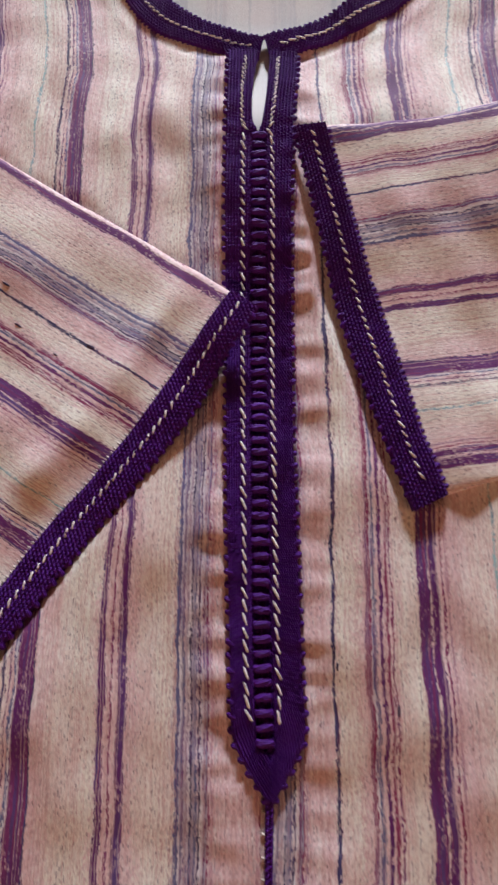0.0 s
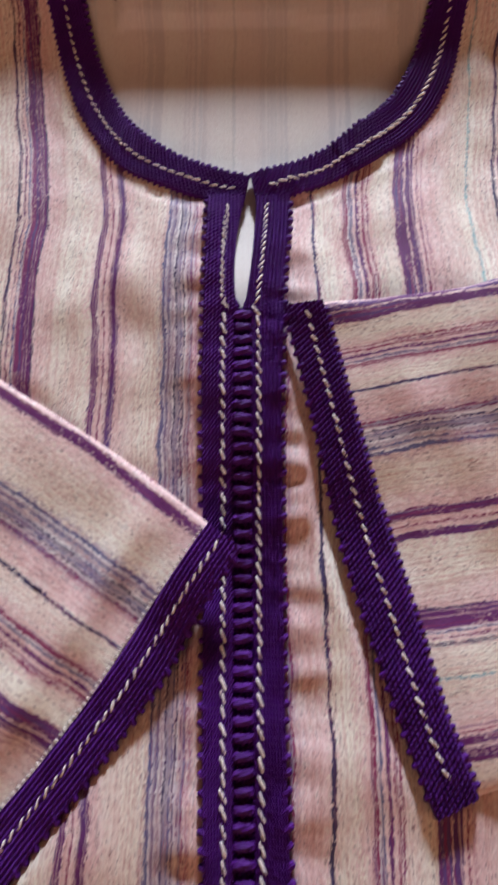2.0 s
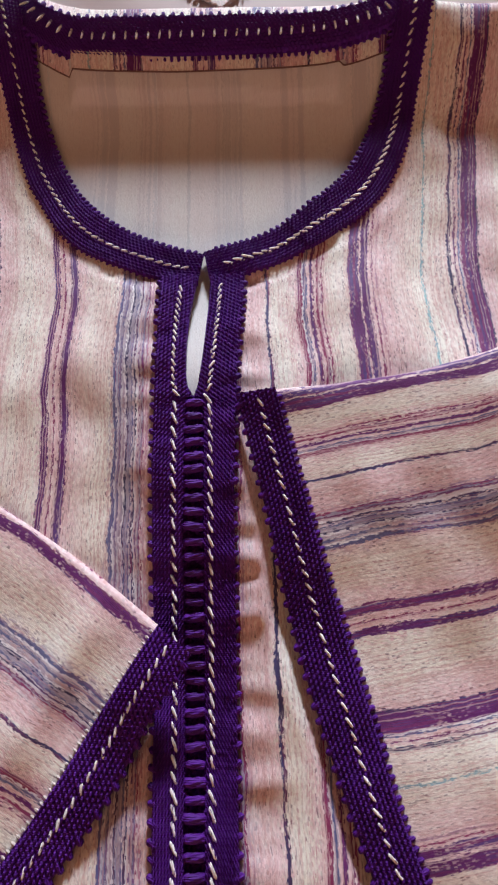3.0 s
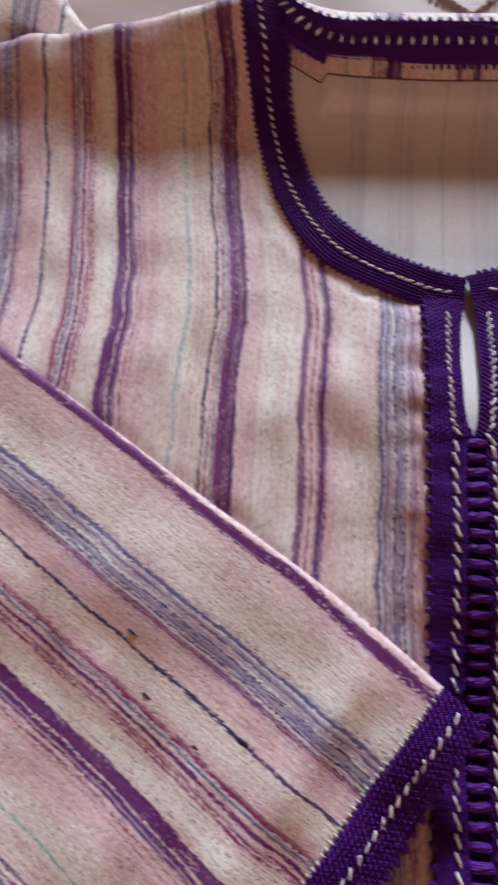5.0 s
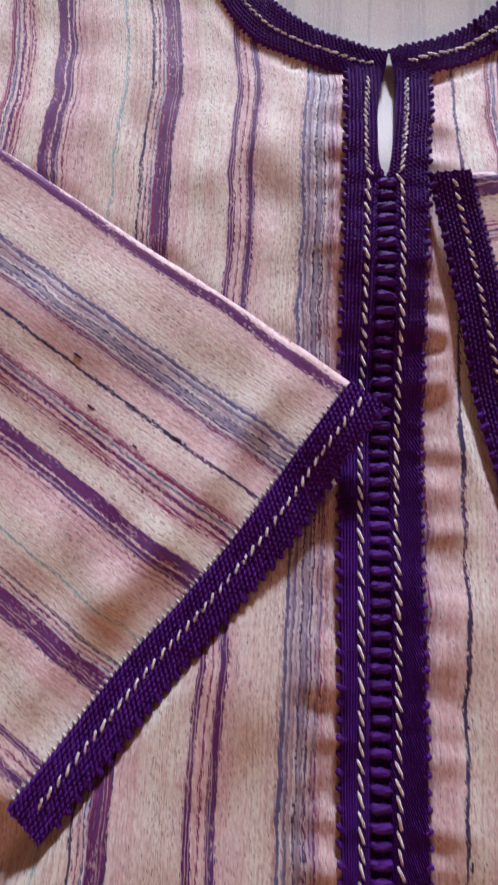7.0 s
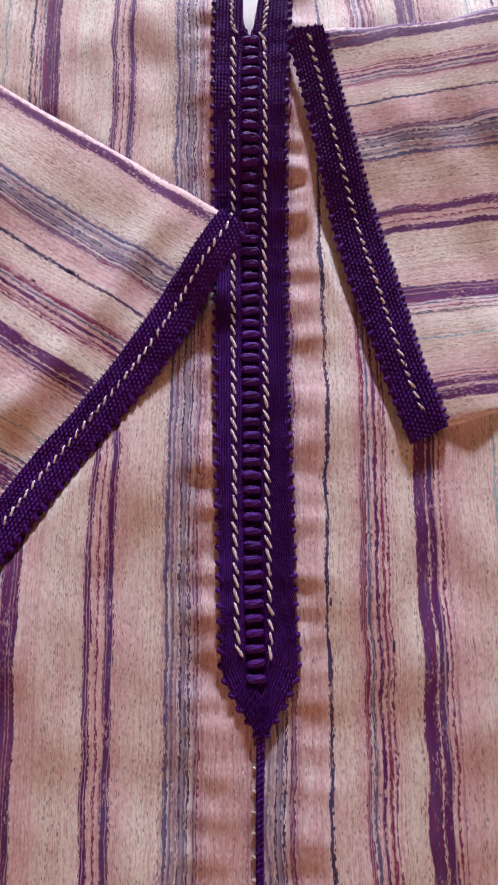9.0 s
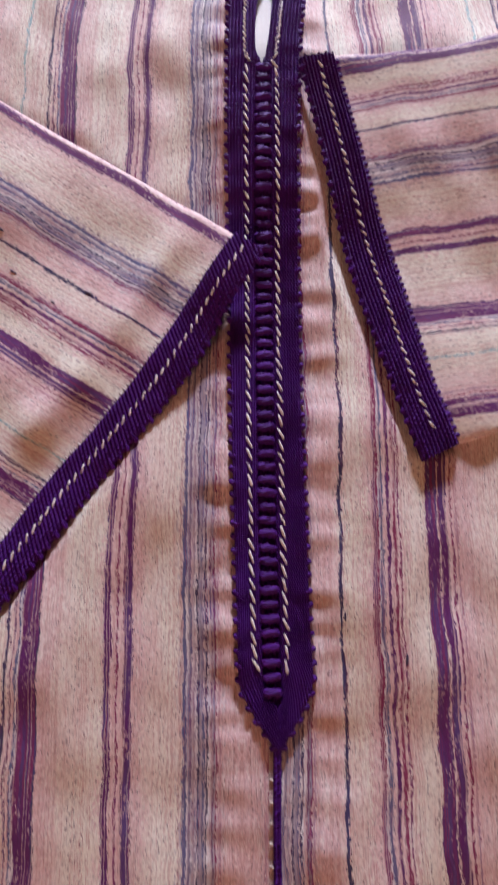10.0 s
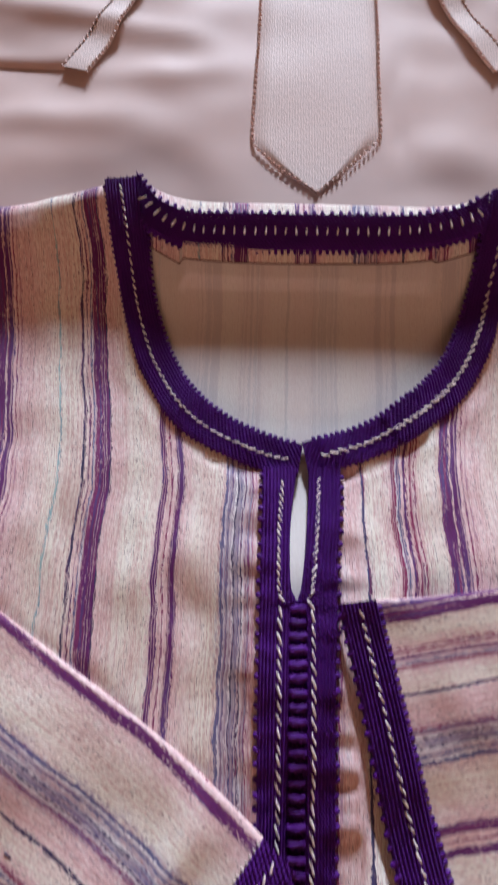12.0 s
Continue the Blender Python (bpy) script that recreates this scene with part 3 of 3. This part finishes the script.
# ---- braid ----
def bead(name, length, radius, mat, turns=3.0, strands=3, depth=0.22, rings=9, sides=10, taper=0.75):
    """A short twist of thread lying along x."""
    places, faces = [], []
    for i in range(rings):
        t = -1 + 2 * i / (rings - 1)
        r = radius * math.sqrt(max(0.0, 1 - abs(t) ** 3 * taper)) if abs(t) < 1 else radius * 0.25
        for k in range(sides):
            a = 2 * math.pi * k / sides
            g = r * (1 - depth * (0.5 + 0.5 * math.cos(strands * a + turns * t * math.pi)))
            places.append((t * length / 2, g * math.cos(a), g * math.sin(a)))
    for i in range(rings - 1):
        for k in range(sides):
            k2 = (k + 1) % sides
            faces.append((i * sides + k, i * sides + k2, (i + 1) * sides + k2, (i + 1) * sides + k))
    faces.append(tuple(range(sides))[::-1])
    faces.append(tuple((rings - 1) * sides + k for k in range(sides)))
    return sheet(name, places, faces, mat)


M_STITCH = bead("stitch", 0.0056, 0.00074, STITCH, 0.8, 2, 0.25, 9, 9, 0.85)
M_SHORT = bead("stitch", 0.0042, 0.00066, STITCH, 0.8, 2, 0.25, 9, 9, 0.85)
M_PICOT = bead("picot", 0.0044, 0.00150, CORD, 1.4, 5, 0.34, 9, 15, 0.85)
M_TOOTH = bead("picot", 0.0042, 0.00125, CORD, 1.2, 4, 0.32, 8, 12, 0.95)
M_FRAY = bead("cut_yarn", 0.0022, 0.0007, FRAY, 0.5, 2, 0.2, 5, 6, 0.8)
M_KNOT = bead("knot", 0.0080, 0.0019, CORD, 1.3, 6, 0.36, 15, 22, 0.6)
WEAVE = 0.0017


def braid(name, left, right, height, lift=0.0010, step=0.00029, label="", dome=0.0006, slant=0.7):
    """A flat woven silk band between two edges; returns the part and a way to find places on it."""
    _, la = along(left, 10)
    _, lb = along(right, 10)
    nu = int(max(la, lb) / step) + 1
    a, _ = along(left, nu)
    b, _ = along(right, nu)
    wide = float(np.max(np.linalg.norm(a - b, axis=1)))
    nv = int(wide / step) + 2
    q = np.linspace(0, 1, nv)
    xy = a[:, None, :] * (1 - q)[None, :, None] + b[:, None, :] * q[None, :, None]
    run = np.linspace(0, (la + lb) / 2, nu)[:, None]
    across = q[None, :] * np.linalg.norm(a - b, axis=1)[:, None]
    rank = across / WEAVE
    c = rank - np.floor(rank) - 0.5
    d = run / (WEAVE * 1.25) + 0.5 * (np.floor(rank) % 2) + slant * c
    each = np.abs(np.sin(np.floor(rank) * 12.99 + np.floor(d) * 78.23) * 43758.5) % 1.0
    d = d - np.floor(d) - 0.5
    weave = (0.7 + 0.45 * each) * (1 - (2 * c) ** 2) * (1 - (2 * d) ** 2)
    base = np.empty((nu, nv))
    skip = 9
    rows = list(range(0, nu, skip)) + [nu - 1]
    cols = [0, nv // 3, 2 * nv // 3, nv - 1]
    coarse = np.array([[height(*xy[i, j]) for j in cols] for i in rows])
    mid = np.array([np.interp(np.arange(nv), cols, r) for r in coarse])
    for j in range(nv):
        base[:, j] = np.interp(np.arange(nu), rows, mid[:, j])
    edge = np.minimum(q, 1 - q)[None, :] * wide
    z = base + lift + dome * np.clip(edge / 0.002, 0, 1) + 0.0015 * weave - 0.0025 * (edge < 1e-6)
    places = np.concatenate((xy, z[..., None]), 2).reshape(-1, 3)
    ob = under(name, sheet(name, places, grid_faces(nu, nv), BRAID), tunic, label)

    def find(s, v, up=0.0):
        i = min(nu - 1, max(0, int(round(s / ((la + lb) / 2) * (nu - 1)))))
        o = xy[i, 0] + (xy[i, -1] - xy[i, 0]) * v
        d = (a[min(i + 3, nu - 1)] + b[min(i + 3, nu - 1)] - a[max(i - 3, 0)] - b[max(i - 3, 0)])
        z0 = base[i, int(min(nv - 1, max(0, round(v * (nv - 1)))))]
        return Vector((o[0], o[1], z0 + lift + up)), math.atan2(d[1], d[0]), float(np.linalg.norm(xy[i, 0] - xy[i, -1]))

    return ob, find, (la + lb) / 2


def row(parent, me, name, find, length, pitch, v, up, turn, begin=0.0, end=0.0, out=0.0, jitter=0.12):
    """Set a mesh again and again along a braid, turned from its run by so many degrees."""
    n = int((length - begin - end) / pitch)
    for k in range(n):
        s = begin + (k + 0.5) * pitch
        o, a, wide = find(s + random.uniform(-1, 1) * jitter * pitch * 0.5, v, up)
        o = o + Vector((-math.sin(a), math.cos(a), 0)) * out
        ob = new(name, me)
        ob.parent = parent
        ob.location = o
        ob.rotation_euler = (random.uniform(-0.5, 0.5), random.uniform(-0.12, 0.12), a + radians(turn + random.uniform(-7, 7)))
        size = random.uniform(0.92, 1.08)
        ob.scale = (size, size, size)


def placket_z(x, y):
    return body_z(x, y, False) + 0.8 * ripple(x, y) + 0.0006


PL_OUT = [(-0.0118, 0.2550), (-0.0118, 0.2331), (-0.0120, 0.2060), (-0.0121, 0.1790), (-0.0122, 0.1500), (-0.0116, 0.107), (-0.0104, 0.022), (-0.0092, -0.0285), (-0.0078, -0.075), (-0.0072, -0.0950), (-0.0040, -0.1035), (0.0022, -0.1132), (0.0083, -0.1220)]
PL_IN = [(0.0062, 0.2545), (0.0048, 0.2470), (0.0023, 0.2270), (0.0016, 0.2085), (0.0021, 0.1955), (0.0042, 0.1895), (0.0014, 0.180), (0.0008, 0.10), (0.0010, 0.02), (0.0014, -0.052), (0.0030, -0.094), (0.0052, -0.1000), (0.0083, -0.1050)]
PR_OUT = [(0.0278, 0.2560), (0.0264, 0.2340), (0.0238, 0.2070), (0.0226, 0.1815), (0.0212, 0.1500), (0.0208, 0.107), (0.0204, 0.022), (0.0212, -0.0285), (0.0222, -0.075), (0.0228, -0.0950), (0.0200, -0.1035), (0.0144, -0.1132), (0.0083, -0.1225)]
PR_IN = [(0.0113, 0.2550), (0.0112, 0.2480), (0.0104, 0.2330), (0.0086, 0.2112), (0.0066, 0.1955), (0.0052, 0.1895), (0.0088, 0.180), (0.0084, 0.10), (0.0084, 0.02), (0.0088, -0.052), (0.0100, -0.094), (0.0105, -0.1000), (0.0083, -0.1055)]

ob, find, run = braid("placket_braid", PL_OUT, PL_IN, placket_z, label="dark purple woven silk braid beside the placket")
row(ob, M_SHORT, "stitch", find, run, 0.0037, 0.62, 0.0013, 24, 0.008, run - 0.070)
row(ob, M_STITCH, "stitch", find, run, 0.0054, 0.68, 0.0013, 20, 0.070, 0.019)
row(ob, M_PICOT, "picot", find, run, 0.0056, 0.0, 0.0, 62, 0.003, 0.0, 0.0004)
ob, find, run = braid("placket_braid", PR_OUT, PR_IN, placket_z, label="dark purple woven silk braid beside the placket")
row(ob, M_SHORT, "stitch", find, run, 0.0037, 0.70, 0.0013, -24, 0.006, run - 0.068)
row(ob, M_STITCH, "stitch", find, run, 0.0054, 0.78, 0.0013, 20, 0.068, 0.019)
row(ob, M_PICOT, "picot", find, run, 0.0056, 0.0, 0.0, 118, 0.003, 0.0, -0.0004)

ob, find, run = braid("button_strip", [(0.0005, 0.190), (0.0000, 0.1), (0.0002, 0.02), (0.0006, -0.052), (0.0020, -0.099), (0.0050, -0.108)],
                      [(0.0098, 0.190), (0.0094, 0.1), (0.0094, 0.02), (0.0098, -0.052), (0.0110, -0.099), (0.0115, -0.108)], placket_z, 0.0002, label="dark purple strip of knotted silk buttons", dome=0.0)
row(ob, M_KNOT, "knot", find, run, 0.0057, 0.5, 0.0016, 90, 0.001, 0.0065, 0.0, 0.06)

ob, find, run = braid("seam_cord", [(0.0062, -0.1205), (0.0058, -0.16), (0.0062, -0.22), (0.007, -0.33)], [(0.0098, -0.1205), (0.0092, -0.16), (0.0096, -0.22), (0.0105, -0.33)],
                      lambda x, y: body_z(x, y), 0.0012, label="narrow purple cord along the front seam")
row(ob, M_FRAY, "cut_yarn", find, run, 0.0075, 0.0, -0.0004, 75, 0.0, 0.0, -0.0004)


def neck_z(x, y):
    return body_z(x, min(y, 0.405))


NECK = "dark purple woven silk braid round the neck"
ob, find, run = braid("neck_braid", NECK_L_OUT, NECK_L_IN, neck_z, 0.0008, label=NECK)
row(ob, M_SHORT, "stitch", find, run, 0.0044, 0.45, 0.0013, 18, 0.004, 0.005)
row(ob, M_TOOTH, "picot", find, run, 0.0034, 1.0, 0.0, 72, 0.002, 0.002, -0.0004)
row(ob, M_TOOTH, "picot", find, run, 0.0030, 0.0, -0.0012, 80, 0.002, 0.010, 0.0010)
ob, find, run = braid("neck_braid", NECK_R_OUT, NECK_R_IN, neck_z, 0.0008, label=NECK)
row(ob, M_STITCH, "stitch", find, run, 0.0046, 0.45, 0.0013, -24, 0.004, 0.005)
row(ob, M_TOOTH, "picot", find, run, 0.0034, 1.0, 0.0, 108, 0.002, 0.002, 0.0004)
row(ob, M_TOOTH, "picot", find, run, 0.0030, 0.0, -0.0012, 100, 0.002, 0.010, -0.0010)

ob, find, run = braid("neck_braid_end", [(0.0735, 0.2775), (0.0665, 0.2722), (0.0595, 0.2682)], [(0.0640, 0.2962), (0.0560, 0.2895), (0.0480, 0.2840)], neck_z, 0.0017, label="overlapping end of the neck braid")
row(ob, M_TOOTH, "picot", find, run, 0.0030, 1.0, 0.0, 108, 0.0, 0.0, 0.0004)
row(ob, M_SHORT, "stitch", find, run, 0.0036, 0.45, 0.0013, -40, 0.0, 0.0)


def back_braid_z(x, y):
    return collar_z(x) - 0.35 * max(0, 0.393 - y)


ob, find, run = braid("neck_braid", BACK_LOW, BACK_TOP, back_braid_z, 0.002, label="dark purple woven silk braid round the back of the neck")
row(ob, M_STITCH, "stitch", find, run, 0.0056, 0.5, 0.0013, 84, 0.004, 0.004)
row(ob, M_TOOTH, "picot", find, run, 0.0047, 1.0, 0.0004, 88, 0.002, 0.002, 0.0002)
row(ob, M_TOOTH, "picot", find, run, 0.0036, 0.0, -0.001, 92, 0.002, 0.002, -0.0002)

CUFF = "dark purple woven silk braid on the sleeve's cuff"
ob, find, run = braid("cuff_braid", CUFF_L_OUT, CUFF_L_IN, sleeve_left_z, 0.001, label=CUFF)
row(ob, M_SHORT, "stitch", find, run, 0.0046, 0.52, 0.0013, 22, 0.003, 0.006)
row(ob, M_PICOT, "picot", find, run, 0.0053, 0.0, 0.0, 62, 0.002, 0.002, -0.0004)
row(ob, M_FRAY, "cut_yarn", find, run, 0.0026, 1.0, -0.0003, 85, 0.002, 0.002, -0.0004)
ob, find, run = braid("cuff_braid", CUFF_R_OUT, CUFF_R_IN, sleeve_right_z, 0.001, label=CUFF)
row(ob, M_SHORT, "stitch", find, run, 0.0050, 0.52, 0.0013, 22, 0.003, 0.006)
row(ob, M_PICOT, "picot", find, run, 0.0053, 0.0, 0.0, 118, 0.002, 0.002, 0.0004)
row(ob, M_TOOTH, "picot", find, run, 0.0034, 1.0, -0.0008, 95, 0.002, 0.002, 0.0)


# thick dark slubs that stand up in the weave
SLUB = yarn("dark_slub_yarn", (0.05, 0.03, 0.075), 0.8, 0.4)
M_SLUB = bead("slub", 0.0052, 0.0009, SLUB, 0.8, 3, 0.2, 13, 10, 1.0)
for x, y, turn, size, lie in ((-0.0758, 0.0739, -34, 1.0, sleeve_left_z), (-0.1203, 0.1079, -34, 0.9, sleeve_left_z), (-0.1655, 0.1333, -34, 0.9, sleeve_left_z),
                              (-0.1127, 0.0862, -34, 0.8, sleeve_left_z), (-0.0931, 0.0706, -34, 0.6, sleeve_left_z),
                              (0.061, -0.087, 88, 0.9, body_z), (0.0365, -0.070, 90, 0.7, body_z), (0.128, 0.106, 12, 0.9, sleeve_right_z)):
    ob = under("slub", M_SLUB, tunic, "dark thick spot of yarn")
    ob.location, ob.rotation_euler, ob.scale = (x, y, lie(x, y) + 0.0001), (0, 0, radians(turn)), (size, size * 0.8, size * 0.45)


# ---- the blush garment beyond ----
robe = tagged(new("robe"), "blush pink satin robe with ivory ribbed panels, lying beyond the tunic", "robe")


def robe_z(x, y):
    calm = 1 - 0.8 * math.exp(-((x - 0.02) / 0.06) ** 4)
    z = -0.014 + calm * (0.005 * noise.noise((x * 9 + 2, y * 16, 0.4)) + 0.0022 * noise.noise((x * 25, y * 30, 7)))
    z -= 0.0022 * math.exp(-((x - 0.070 - 0.004 * math.sin(y * 60)) / 0.0035) ** 2) * smooth(y, 0.44, 0.47) * smooth(-y, -0.56, -0.50)
    z += 0.0035 * math.exp(-((y - 0.528 - 0.05 * x) / 0.012) ** 2 - ((x + 0.088) / 0.045) ** 2) + 0.003 * math.exp(-((y - 0.484) / 0.012) ** 2 - ((x + 0.16) / 0.05) ** 2)
    z += 0.003 * math.exp(-((y - 0.545 + 0.2 * x) / 0.012) ** 2) * smooth(-x, 0.03, 0.1)
    return z


def robe_sheet():
    xs, ys = np.linspace(-0.45, 0.45, 150), np.linspace(0.38, 0.95, 110)
    places = [(x, y, robe_z(x, y)) for x in xs for y in ys]
    return sheet("robe_front", places, grid_faces(150, 110), BLUSH)


under("robe_front", robe_sheet(), robe, "blush pink satin front")


def panel(name, left, right, mat, lift, label):
    n, k = 60, 16
    a, la = along(left, n)
    b, lb = along(right, n)
    places = []
    for i in range(n):
        for j in range(k):
            x, y = a[i] + (b[i] - a[i]) * j / (k - 1)
            places.append((x, y, robe_z(x, y) + lift - (0.002 if j in (0, k - 1) else 0)))
    ob = under(name, sheet(name, places, grid_faces(n, k), mat), robe, label)
    for pts, length in ((left, la), (right, lb)):
        m = int(length / 0.0042)
        c, _ = along(pts, m)
        for i in range(m):
            o = new("picot", M_TAN)
            o.parent = ob
            d = c[min(i + 1, m - 1)] - c[max(i - 1, 0)]
            o.location = (c[i][0], c[i][1], robe_z(*c[i]) + lift)
            o.rotation_euler = (0, 0, math.atan2(d[1], d[0]) + radians(40))
    return ob


M_TAN = bead("picot", 0.0034, 0.0008, TAN, 1.0, 2, 0.25, 6, 8, 0.8)
panel("front_panel", [(-0.0187, 0.80), (-0.0187, 0.5905), (-0.0203, 0.5289), (-0.0217, 0.4850), (-0.0216, 0.4740), (-0.0205, 0.4660), (-0.0170, 0.4615), (-0.0028, 0.4470), (0.0180, 0.4312)],
      [(0.0612, 0.80), (0.0608, 0.5923), (0.0596, 0.5300), (0.0592, 0.4870), (0.0586, 0.4769), (0.0560, 0.4700), (0.0460, 0.4590), (0.0317, 0.4427), (0.0182, 0.4312)], IVORY, 0.0016, "ivory ribbed silk placket panel ending in a point")
panel("cuff_panel", [(-0.1308, 0.5217), (-0.118, 0.552), (-0.1070, 0.585), (-0.080, 0.66)], [(-0.1478, 0.5271), (-0.136, 0.552), (-0.122, 0.585), (-0.098, 0.66)], IVORY, 0.0035, "ivory ribbed silk cuff edge")
panel("cuff_panel", [(0.1347, 0.5290), (0.1217, 0.5532), (0.1074, 0.5836), (0.085, 0.65)], [(0.1500, 0.5330), (0.1375, 0.5561), (0.1226, 0.5839), (0.100, 0.65)], IVORY, 0.0035, "ivory ribbed silk cuff edge")


def robe_sleeve(side, edge):
    """The blush sleeve lying on the robe's front, its cuff towards the middle."""
    n, k = 40, 40
    places = []
    for i in range(n):
        cx, cy = along(edge, n)[0][i]
        for j in range(k):
            q = j / (k - 1)
            x, y = cx + side * 0.26 * q, cy + 0.004 * math.sin(q * 9) - 0.01 * q
            d = i / (n - 1) * 0.10
            places.append((x, y, robe_z(x, y) + 0.0028 * min(1, d / 0.006) ** 0.5 + 0.0006 + 0.002 * noise.noise((x * 20, y * 30, 2.0)) * min(1, d / 0.01)))
    return under("robe_sleeve", sheet("robe_sleeve", places, grid_faces(n, k), BLUSH), robe, "blush pink satin sleeve")


robe_sleeve(-1, [(-0.1470, 0.5265), (-0.136, 0.552), (-0.122, 0.585), (-0.098, 0.66)])
robe_sleeve(1, [(0.1490, 0.5325), (0.1375, 0.5561), (0.1226, 0.5839), (0.100, 0.65)])
